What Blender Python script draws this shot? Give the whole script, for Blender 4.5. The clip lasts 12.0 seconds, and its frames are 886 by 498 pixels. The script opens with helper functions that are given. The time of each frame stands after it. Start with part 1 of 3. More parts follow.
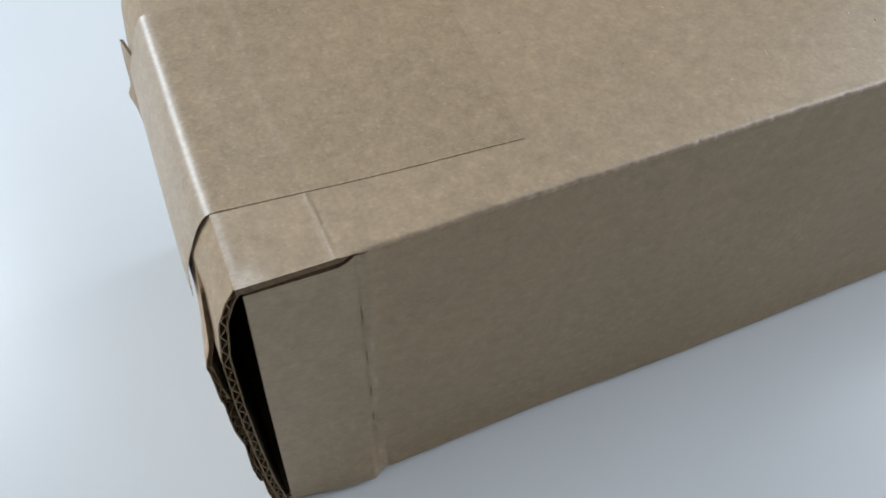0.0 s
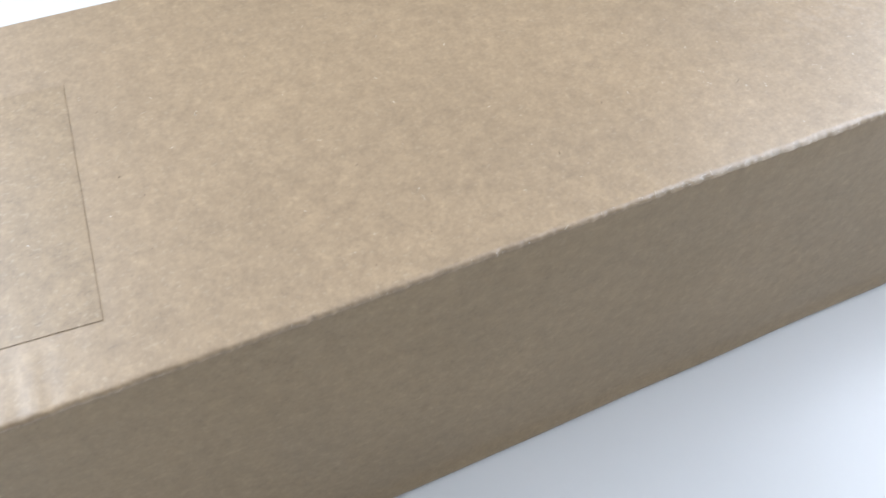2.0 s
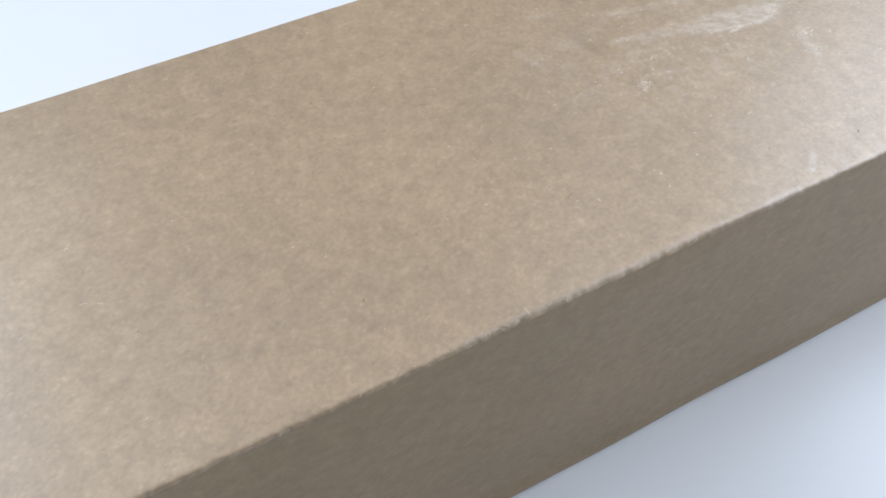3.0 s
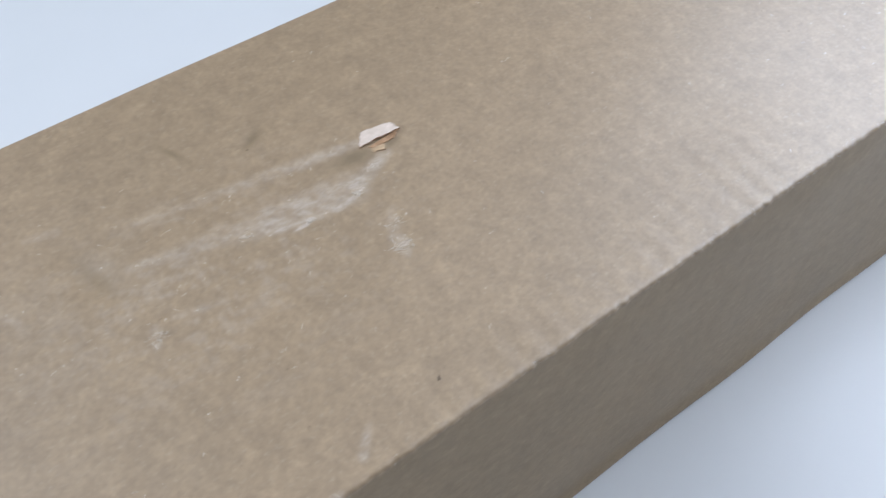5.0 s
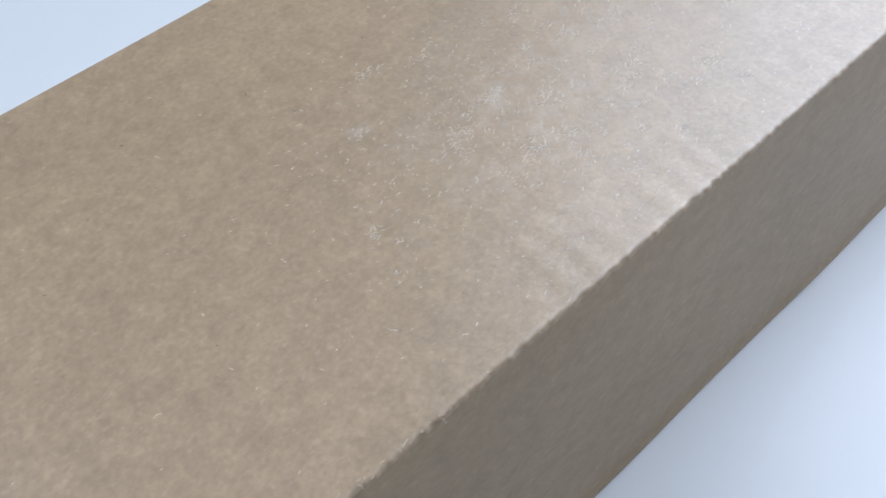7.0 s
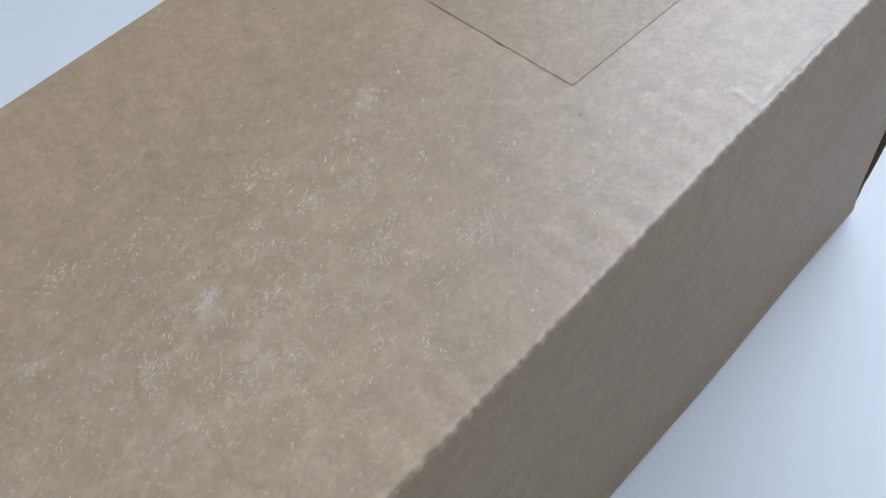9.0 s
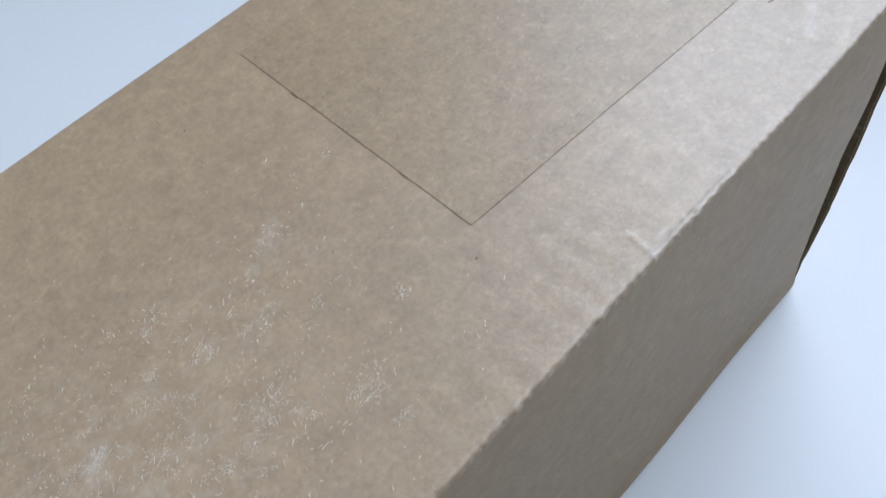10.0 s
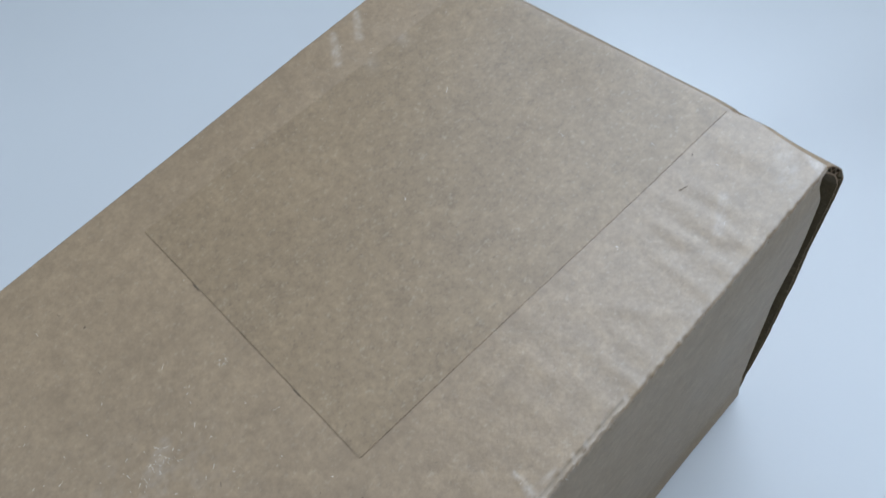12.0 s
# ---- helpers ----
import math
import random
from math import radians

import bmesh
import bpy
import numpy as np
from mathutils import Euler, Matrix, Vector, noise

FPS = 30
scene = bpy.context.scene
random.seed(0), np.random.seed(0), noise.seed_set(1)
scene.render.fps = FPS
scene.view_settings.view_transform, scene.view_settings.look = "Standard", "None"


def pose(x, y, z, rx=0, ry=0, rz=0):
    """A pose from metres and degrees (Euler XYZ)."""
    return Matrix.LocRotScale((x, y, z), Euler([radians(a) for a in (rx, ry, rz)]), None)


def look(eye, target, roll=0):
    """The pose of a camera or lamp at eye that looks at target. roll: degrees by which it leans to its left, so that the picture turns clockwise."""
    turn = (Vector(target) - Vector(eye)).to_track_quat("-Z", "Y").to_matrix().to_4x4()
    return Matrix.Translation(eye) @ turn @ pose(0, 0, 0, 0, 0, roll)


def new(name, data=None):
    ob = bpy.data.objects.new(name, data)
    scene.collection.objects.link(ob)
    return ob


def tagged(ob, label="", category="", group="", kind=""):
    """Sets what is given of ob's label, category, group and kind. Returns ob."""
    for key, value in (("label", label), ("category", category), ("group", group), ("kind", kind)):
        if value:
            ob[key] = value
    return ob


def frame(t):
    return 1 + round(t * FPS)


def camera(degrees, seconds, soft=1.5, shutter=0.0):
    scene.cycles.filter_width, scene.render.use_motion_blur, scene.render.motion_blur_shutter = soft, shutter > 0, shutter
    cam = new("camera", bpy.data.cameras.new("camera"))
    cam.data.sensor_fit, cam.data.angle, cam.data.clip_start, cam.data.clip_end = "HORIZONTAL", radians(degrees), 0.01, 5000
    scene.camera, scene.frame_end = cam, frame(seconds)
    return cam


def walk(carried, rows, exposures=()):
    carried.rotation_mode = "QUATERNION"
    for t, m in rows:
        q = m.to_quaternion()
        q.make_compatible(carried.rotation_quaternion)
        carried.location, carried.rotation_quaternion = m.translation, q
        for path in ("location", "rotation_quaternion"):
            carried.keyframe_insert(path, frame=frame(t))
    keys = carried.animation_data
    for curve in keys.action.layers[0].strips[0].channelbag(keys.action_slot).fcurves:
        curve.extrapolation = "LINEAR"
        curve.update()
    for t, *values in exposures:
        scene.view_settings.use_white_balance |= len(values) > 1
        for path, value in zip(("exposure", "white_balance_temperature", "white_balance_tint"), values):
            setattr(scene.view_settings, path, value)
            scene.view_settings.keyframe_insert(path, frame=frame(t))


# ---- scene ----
cam = camera(56.59, 12.0, soft=1.5, shutter=0.25)
# seconds, eye, target, roll
PATH = [
    (0.0, (0.0000, -0.0984, 0.2570), (0.0448, -0.0011, 0.1123), 2.10),
    (0.5, (0.0186, -0.0979, 0.2517), (0.0631, -0.0014, 0.1064), 3.40),
    (1.0, (0.0433, -0.0959, 0.2549), (0.0876, 0.0006, 0.1095), 3.90),
    (1.5, (0.0697, -0.0945, 0.2575), (0.1158, 0.0026, 0.1130), 3.47),
    (2.0, (0.0908, -0.0877, 0.2605), (0.1422, 0.0075, 0.1166), 4.14),
    (2.5, (0.1185, -0.0798, 0.2663), (0.1694, 0.0147, 0.1217), 2.03),
    (3.0, (0.1466, -0.0728, 0.2702), (0.1981, 0.0209, 0.1254), 1.03),
    (3.2, (0.1577, -0.0695, 0.2690), (0.2105, 0.0237, 0.1244), 0.98),
    (4.8, (0.2534, -0.0508, 0.2595), (0.3160, 0.0357, 0.1146), 0.06),
    (5.0, (0.2703, -0.0500, 0.2574), (0.3333, 0.0363, 0.1126), -0.45),
    (5.5, (0.3109, -0.0477, 0.2522), (0.3761, 0.0366, 0.1072), -0.98),
    (6.0, (0.3648, -0.0474, 0.2472), (0.4280, 0.0401, 0.1032), -3.81),
    (6.5, (0.4049, -0.0493, 0.2390), (0.4669, 0.0386, 0.0947), -6.32),
    (7.0, (0.4325, -0.0465, 0.2338), (0.4954, 0.0415, 0.0900), -7.77),
    (7.2, (0.4410, -0.0475, 0.2307), (0.5032, 0.0403, 0.0864), -8.93),
    (8.8, (0.4939, -0.0419, 0.2249), (0.5580, 0.0443, 0.0806), -11.35),
    (9.0, (0.5016, -0.0400, 0.2252), (0.5632, 0.0461, 0.0797), -12.43),
    (9.5, (0.5157, -0.0381, 0.2254), (0.5810, 0.0481, 0.0815), -11.64),
    (10.0, (0.5292, -0.0392, 0.2375), (0.5916, 0.0460, 0.0918), -12.44),
    (10.5, (0.5376, -0.0368, 0.2499), (0.6002, 0.0485, 0.1043), -12.59),
    (11.0, (0.5526, -0.0362, 0.2496), (0.6133, 0.0456, 0.1013), -12.04),
    (11.5, (0.5609, -0.0305, 0.2487), (0.6203, 0.0496, 0.0988), -12.39),
    (12.0, (0.5757, -0.0282, 0.2588), (0.6316, 0.0538, 0.1086), -14.51),
]
# seconds, stops, kelvin, tint
EXPOSURES = [(0.0, -0.21, 6900, 12.5), (0.7, -0.26, 7050, 14.5), (1.4, 0.36, 7000, 15.5), (2.2, 0.42, 6900, 15.5), (3.2, 0.09, 6700, 15.5), (5.0, -0.11, 6600, 15.5),
             (7.0, -0.11, 6400, 15.5), (9.0, -0.38, 6370, 15), (10.0, -0.32, 6330, 14), (10.5, -0.57, 6280, 11.5), (12.0, -0.63, 6270, 10.5)]
walk(cam, [(t, look(eye, target, roll)) for t, eye, target, roll in PATH], EXPOSURES)

# ---------------------------------------------------------------- world and light
world = bpy.data.worlds.new("world")
scene.world = world
world.use_nodes = True
wn = world.node_tree.nodes
sky = wn.new("ShaderNodeTexSky")
sky.sky_type, sky.sun_disc = "NISHITA", False
sky.sun_elevation, sky.sun_rotation = radians(40), radians(200)
world.node_tree.links.new(sky.outputs[0], wn["Background"].inputs[0])
wn["Background"].inputs[1].default_value = 0.10


def area(name, m, sx, sy, power, colour):
    data = bpy.data.lights.new(name, "AREA")
    data.shape, data.size, data.size_y, data.energy, data.color = "RECTANGLE", sx, sy, power, colour
    ob = new(name, data)
    ob.matrix_world = m
    return ob


# daylight in the two window openings
DAY = (0.785, 0.93, 1.10)
DAY_NORTH = (0.80, 0.945, 1.09)
area("window_daylight_east", look((1.13, -0.08, 0.80), (0.0, -0.08, 0.80)), 1.0, 0.9, 20, DAY)
area("window_daylight_north", look((-0.80, 0.93, 0.80), (-0.80, 0.0, 0.80)), 0.8, 0.9, 39, DAY_NORTH)

# ---------------------------------------------------------------- sizes of the carton
LEN, WID, HGT, BOARD = 0.6918, 0.116, 0.120, 0.0028
SLOT = 0.027          # length of the open slot at the corner of the top
FOLD = 0.0010         # radius of the long folds


# ---------------------------------------------------------------- materials
def material(name):
    m = bpy.data.materials.new(name)
    m.use_nodes = True
    return m, m.node_tree.nodes, m.node_tree.links, m.node_tree.nodes["Principled BSDF"]


def noise_at(nodes, links, scale, detail=4.0, rough=0.55, stretch=(1, 1, 1), shift=(0, 0, 0)):
    co = nodes.new("ShaderNodeTexCoord")
    mp = nodes.new("ShaderNodeMapping")
    mp.inputs["Scale"].default_value = stretch
    mp.inputs["Location"].default_value = shift
    n = nodes.new("ShaderNodeTexNoise")
    n.inputs["Scale"].default_value = scale
    n.inputs["Detail"].default_value = detail
    n.inputs["Roughness"].default_value = rough
    links.new(co.outputs["Object"], mp.inputs[0])
    links.new(mp.outputs[0], n.inputs["Vector"])
    return n.outputs["Fac"]


def ramp(nodes, links, value, stops):
    r = nodes.new("ShaderNodeValToRGB")
    els = r.color_ramp.elements
    while len(els) < len(stops):
        els.new(0.5)
    for e, (p, c) in zip(els, stops):
        e.position = p
        e.color = (*c, 1) if len(c) == 3 else c
    links.new(value, r.inputs[0])
    return r.outputs[0]


def mix(nodes, links, fac, a, b, mode="MIX"):
    n = nodes.new("ShaderNodeMix")
    n.data_type, n.blend_type = "RGBA", mode
    for sock, v in ((n.inputs[0], fac), (n.inputs[6], a), (n.inputs[7], b)):
        if hasattr(v, "links"):
            links.new(v, sock)
        else:
            sock.default_value = v if not isinstance(v, tuple) else (*v, 1)
    return n.outputs[2]


def maths(nodes, links, op, a, b=0.0, clamp=False):
    n = nodes.new("ShaderNodeMath")
    n.operation, n.use_clamp = op, clamp
    for sock, v in zip(n.inputs, (a, b)):
        if hasattr(v, "links"):
            links.new(v, sock)
        else:
            sock.default_value = v
    return n.outputs[0]


def kraft(name, tint=(1.0, 1.0, 1.0), rough=0.62, wear=False, contrast=1.0, spec=0.5, relief=0.22, grain=1.0):
    """Brown kraft liner: cloudy pulp, fine fibres, pale and dark hairs; scuffs and painted fold light where the board
    carries them.
    """
    m, nodes, links, p = material(name)
    base = np.array((0.318, 0.213, 0.120)) * np.array(tint)

    def c(f):
        return tuple(float(v) for v in base * (1 + (f - 1) * contrast))
    broad = noise_at(nodes, links, 22, 3, 0.5, (1, 1.1, 1.1), (5, 5, 1))
    cloud = noise_at(nodes, links, 190, 4, 0.62)
    fine = noise_at(nodes, links, 820, 4, 0.7, (1.1, 1, 1), (3, 1, 0))
    hair = noise_at(nodes, links, 950, 2, 0.6, (1, 1.3, 1.3), (0, 7, 2))
    dark = noise_at(nodes, links, 900, 2, 0.5, (1, 1.5, 1.5), (9, 4, 4))
    col = ramp(nodes, links, broad, [(0.35, c(0.96)), (0.65, c(1.04))])
    f1 = ramp(nodes, links, cloud, [(0.34, (0.905, 0.90, 0.895)), (0.5, (1, 1, 1)), (0.66, (1.065, 1.07, 1.075))])
    col = mix(nodes, links, 1.0, col, f1, "MULTIPLY")
    f2 = ramp(nodes, links, fine, [(0.30, (0.80, 0.785, 0.77)), (0.5, (1, 1, 1)), (0.70, (1.17, 1.185, 1.20))])
    col = mix(nodes, links, grain, col, f2, "MULTIPLY")
    fleck = noise_at(nodes, links, 330, 2, 0.6, (1, 1.1, 1.1), (1, 9, 6))
    f3 = ramp(nodes, links, fleck, [(0.34, (0.94, 0.935, 0.93)), (0.46, (1, 1, 1)), (0.56, (1, 1, 1)), (0.67, (1.10, 1.105, 1.11))])
    col = mix(nodes, links, 1.0, col, f3, "MULTIPLY")
    h2 = ramp(nodes, links, hair, [(0.60, (0, 0, 0)), (0.70, (1, 1, 1))])
    col = mix(nodes, links, maths(nodes, links, "MULTIPLY", h2, 0.26 * grain), col, (0.52, 0.43, 0.31))
    d2 = ramp(nodes, links, dark, [(0.66, (0, 0, 0)), (0.74, (1, 1, 1))])
    col = mix(nodes, links, maths(nodes, links, "MULTIPLY", d2, 0.40 * grain), col, (0.17, 0.11, 0.06))
    if wear:
        at = nodes.new("ShaderNodeAttribute")
        at.attribute_name = "scuff_light"
        torn = noise_at(nodes, links, 520, 5, 0.75, (1, 2.0, 1), (2, 2, 2))
        t2 = ramp(nodes, links, torn, [(0.38, (0.35, 0.35, 0.35)), (0.62, (1, 1, 1))])
        k = maths(nodes, links, "MULTIPLY", at.outputs["Fac"], t2, True)
        col = mix(nodes, links, k, col, (0.60, 0.505, 0.425))
        st = nodes.new("ShaderNodeAttribute")
        st.attribute_name = "stain_shade"
        col = mix(nodes, links, maths(nodes, links, "MULTIPLY", st.outputs["Fac"], 0.85, True), col, (0.185, 0.122, 0.058))
    links.new(col, p.inputs["Base Color"])
    p.inputs["Roughness"].default_value = rough
    p.inputs["Specular IOR Level"].default_value = spec
    bump = nodes.new("ShaderNodeBump")
    bump.inputs["Strength"].default_value = relief
    bump.inputs["Distance"].default_value = 0.00025
    hsum = maths(nodes, links, "ADD", maths(nodes, links, "MULTIPLY", cloud, 0.6), maths(nodes, links, "MULTIPLY", fine, 0.7))
    links.new(hsum, bump.inputs["Height"])
    links.new(bump.outputs[0], p.inputs["Normal"])
    return m


def plain(name, a, b, rough, scale, bump_mm=0.1, spec=0.5):
    m, nodes, links, p = material(name)
    n = noise_at(nodes, links, scale, 6, 0.6)
    n2 = noise_at(nodes, links, scale * 9, 3, 0.6)
    col = ramp(nodes, links, n, [(0.3, a), (0.7, b)])
    links.new(col, p.inputs["Base Color"])
    p.inputs["Roughness"].default_value = rough
    p.inputs["Specular IOR Level"].default_value = spec
    bump = nodes.new("ShaderNodeBump")
    bump.inputs["Strength"].default_value = 0.3
    bump.inputs["Distance"].default_value = bump_mm / 1000
    links.new(n2, bump.inputs["Height"])
    links.new(bump.outputs[0], p.inputs["Normal"])
    return m


KRAFT_TOP = kraft("kraft_top", wear=True, rough=0.48, spec=1.35, relief=0.3, grain=0.85)
KRAFT = kraft("kraft_liner", rough=0.52, spec=0.5)
KRAFT_SIDE = kraft("kraft_side", (0.97, 0.995, 0.985), rough=0.52, spec=0.5, wear=True, relief=0.14, grain=0.5)
# inside of the carton: kraft darkened, with the shade of the gaps painted in
KRAFT_INNER_SHADED = kraft("kraft_inner_shaded", (0.58, 0.63, 0.60), 0.85)
# kraft darkened for the top's cut rim: shade put into the colour
CUT_SHADED = kraft("kraft_shaded_cut", (0.42, 0.38, 0.35), 0.9, contrast=1.6)
CUT_PALE = kraft("kraft_pale_cut", (0.95, 0.90, 0.90), 0.9, contrast=1.4)
# cut edges and flutes: kraft toned down, shade of the hollows in the colour
CUT_EDGE_SHADED = kraft("kraft_shaded_edge", (0.62, 0.58, 0.55), 0.9, contrast=1.6)
TAPE = kraft("kraft_tape", (0.925, 0.925, 0.90), 0.49, wear=True, spec=1.15, grain=1.15)
TAPE_EDGE = kraft("kraft_tape_edge", (0.56, 0.52, 0.48), 0.9)
TABLE_WHITE = plain("white_table_laminate", (0.665, 0.67, 0.675), (0.69, 0.695, 0.70), 0.30, 6, 0.05, 0.5)
WALL_PAINT = plain("pale_grey_wall_paint", (0.29, 0.29, 0.262), (0.33, 0.33, 0.30), 0.85, 3, 0.4)
CEILING_PAINT = plain("pale_ceiling_paint", (0.50, 0.50, 0.50), (0.55, 0.55, 0.55), 0.9, 3, 0.4)
FLOOR_WOOD = plain("grey_floor", (0.34, 0.32, 0.30), (0.42, 0.40, 0.37), 0.5, 4, 0.3)
TORN_CREAM = plain("torn_inner_paper", (0.58, 0.46, 0.37), (0.72, 0.59, 0.50), 0.8, 600, 0.2)
TORN_ORANGE = plain("torn_paper_edge", (0.34, 0.19, 0.10), (0.50, 0.30, 0.17), 0.9, 500, 0.2)
def fibre_material(name):
    """Pale pulp fibre that lets light through."""
    m, nodes, links, p = material(name)
    n = noise_at(nodes, links, 900, 2, 0.5)
    col = ramp(nodes, links, n, [(0.3, (0.88, 0.79, 0.67)), (0.7, (0.96, 0.91, 0.82))])
    links.new(col, p.inputs["Base Color"])
    p.inputs["Roughness"].default_value = 0.4
    p.inputs["Specular IOR Level"].default_value = 0.5
    thin = nodes.new("ShaderNodeBsdfTranslucent")
    links.new(col, thin.inputs[0])
    both = nodes.new("ShaderNodeMixShader")
    both.inputs[0].default_value = 0.25
    links.new(p.outputs[0], both.inputs[1])
    links.new(thin.outputs[0], both.inputs[2])
    links.new(both.outputs[0], nodes["Material Output"].inputs[0])
    return m


KRAFT_LIGHT = kraft("kraft_rubbed", (1.4, 1.42, 1.5), 0.8)
FIBRE = fibre_material("loose_paper_fibre")
SPECK = plain("dark_speck", (0.14, 0.10, 0.07), (0.22, 0.16, 0.11), 0.9, 300, 0.05)


# ---------------------------------------------------------------- builders
def mesh_ob(name, verts, faces, mats, mat_ids=None, parent=None, label="", smooth=True):
    me = bpy.data.meshes.new(name)
    me.from_pydata([tuple(map(float, v)) for v in verts], [], [tuple(map(int, f)) for f in faces])
    for m in (mats if isinstance(mats, (list, tuple)) else [mats]):
        me.materials.append(m)
    if mat_ids is not None:
        me.polygons.foreach_set("material_index", np.asarray(mat_ids, dtype=np.int32))
    me.polygons.foreach_set("use_smooth", np.full(len(me.polygons), smooth))
    me.update()
    ob = new(name, me)
    if parent is not None:
        ob.parent = parent
    if label:
        tagged(ob, label)
    return ob


def slab(name, outer, inner, mats, parent=None, label=""):
    """A sheet with thickness from two grids of points (n, m, 3); faces of the rim take the second material."""
    n, m = outer.shape[:2]
    verts = np.concatenate([outer.reshape(-1, 3), inner.reshape(-1, 3)])
    idx = np.arange(n * m).reshape(n, m)
    a = np.stack([idx[:-1, :-1], idx[1:, :-1], idx[1:, 1:], idx[:-1, 1:]], -1).reshape(-1, 4)
    b = a[:, ::-1] + n * m
    rim = np.concatenate([idx[:, 0][::-1], idx[0, 1:], idx[1:, -1], idx[-1, :-1][::-1]])
    k = len(rim)
    verts = np.concatenate([verts, verts[rim], verts[rim + n * m]])
    o = 2 * n * m + np.arange(k)
    r = np.stack([o, np.roll(o, -1), np.roll(o, -1) + k, o + k], -1)[:-1]
    faces = np.concatenate([a, b, r])
    ids = np.concatenate([np.zeros(len(a)), np.full(len(b), 2 if len(mats) > 2 else 0), np.ones(len(r))])
    ob = mesh_ob(name, verts, faces, mats, ids, parent, label)
    flat = np.ones(len(faces), dtype=bool)
    flat[len(a) + len(b):] = False
    ob.data.polygons.foreach_set("use_smooth", flat)
    return ob


def cuboid(name, lo, hi, mat, parent=None, bevel=0.0, label=""):
    bm = bmesh.new()
    bmesh.ops.create_cube(bm, size=1)
    for v in bm.verts:
        for i in range(3):
            v.co[i] = lo[i] + (v.co[i] + 0.5) * (hi[i] - lo[i])
    if bevel:
        bmesh.ops.bevel(bm, geom=bm.edges[:], offset=bevel, segments=3, profile=0.5, affect="EDGES")
    me = bpy.data.meshes.new(name)
    bm.to_mesh(me)
    bm.free()
    me.materials.append(mat)
    ob = new(name, me)
    if parent is not None:
        ob.parent = parent
    if label:
        tagged(ob, label)
    return ob


def empty(name, label, category, place=(0, 0, 0)):
    ob = new(name)
    ob.location = place
    ob.empty_display_size = 0.05
    return tagged(ob, label, category)


RNG = np.random.default_rng(11)


def lattice(cell, seed, octaves=2):
    """A smooth random field over the plane with cells of about that size (metres), values about -1 to 1."""
    g = np.random.default_rng(seed)
    waves = []
    for o in range(octaves):
        for _ in range(9):
            ang, ph = g.uniform(0, 2 * math.pi, 2)
            k = 2 * math.pi / (cell * g.uniform(0.8, 2.2)) * 2 ** o
            waves.append((k * math.cos(ang), k * math.sin(ang), ph, 0.33 / 2 ** o))

    def field(x, y):
        s = 0
        for kx, ky, ph, amp in waves:
            s = s + amp * np.sin(kx * x + ky * y + ph)
        return s
    return field


def spot(x, y, cx, cy, rx, ry=None, turn=0.0):
    ry = ry or rx
    c, s = math.cos(turn), math.sin(turn)
    dx, dy = x - cx, y - cy
    return np.exp(-((c * dx + s * dy) / rx) ** 2 - ((-s * dx + c * dy) / ry) ** 2)


def stroke(x, y, ax, ay, bx, by, w0, w1):
    """1 on a tapering stroke from a to b, falling to 0 past its half width."""
    vx, vy = bx - ax, by - ay
    t = np.clip(((x - ax) * vx + (y - ay) * vy) / (vx * vx + vy * vy), 0, 1)
    d = np.hypot(x - ax - t * vx, y - ay - t * vy)
    return np.clip(1.6 - 1.3 * d / (w0 + (w1 - w0) * t), 0, 1)


# ---------------------------------------------------------------- the room, plain and closed
TOP_T = 0.03
FLOOR_Z = -0.74
XW, XE, YS, YN, ZC = -1.5, 1.15, -2.3, 0.95, 1.86      # inner faces of the walls and the ceiling
tagged(cuboid("floor", (XW - 0.1, YS - 0.1, FLOOR_Z - 0.1), (XE + 0.15, YN + 0.15, FLOOR_Z), FLOOR_WOOD), "plain grey floor under the white table", "floor", kind="structure")
tagged(cuboid("ceiling", (XW - 0.1, YS - 0.1, ZC), (XE + 0.15, YN + 0.15, ZC + 0.1), CEILING_PAINT), "plain pale painted ceiling", "ceiling", kind="structure")
tagged(cuboid("wall_south", (XW - 0.1, YS - 0.1, FLOOR_Z), (XE + 0.15, YS, ZC), WALL_PAINT), "plain painted wall", "wall", kind="structure")
tagged(cuboid("wall_west", (XW - 0.1, YS, FLOOR_Z), (XW, YN, ZC), WALL_PAINT), "plain painted wall", "wall", kind="structure")
north = tagged(new("wall_north"), "painted wall with a window opening", "wall", kind="structure")
for lo, hi in (((XW - 0.1, YN, FLOOR_Z), (XE + 0.15, YN + 0.15, 0.34)), ((XW - 0.1, YN, 1.26), (XE + 0.15, YN + 0.15, ZC)),
               ((XW - 0.1, YN, 0.34), (-1.21, YN + 0.15, 1.26)), ((-0.39, YN, 0.34), (XE + 0.15, YN + 0.15, 1.26))):
    cuboid("wall_section", lo, hi, WALL_PAINT, north)
east = tagged(new("wall_east"), "painted wall with a window opening", "wall", kind="structure")
for lo, hi in (((XE, YS, FLOOR_Z), (XE + 0.15, YN, 0.34)), ((XE, YS, 1.26), (XE + 0.15, YN, ZC)), ((XE, YS, 0.34), (XE + 0.15, -0.59, 1.26)),
               ((XE, 0.43, 0.34), (XE + 0.15, YN, 1.26))):
    cuboid("wall_section", lo, hi, WALL_PAINT, east)

table = empty("table", "plain white table with a smooth matt top", "table", (0.35, 0.1, FLOOR_Z))
back = Matrix.Translation((-0.35, -0.1, -FLOOR_Z))
for ob in (cuboid("tabletop", (-0.75, -0.65, -TOP_T), (1.12, 0.85, 0.0), TABLE_WHITE, table, 0.003),):
    ob.matrix_parent_inverse = back
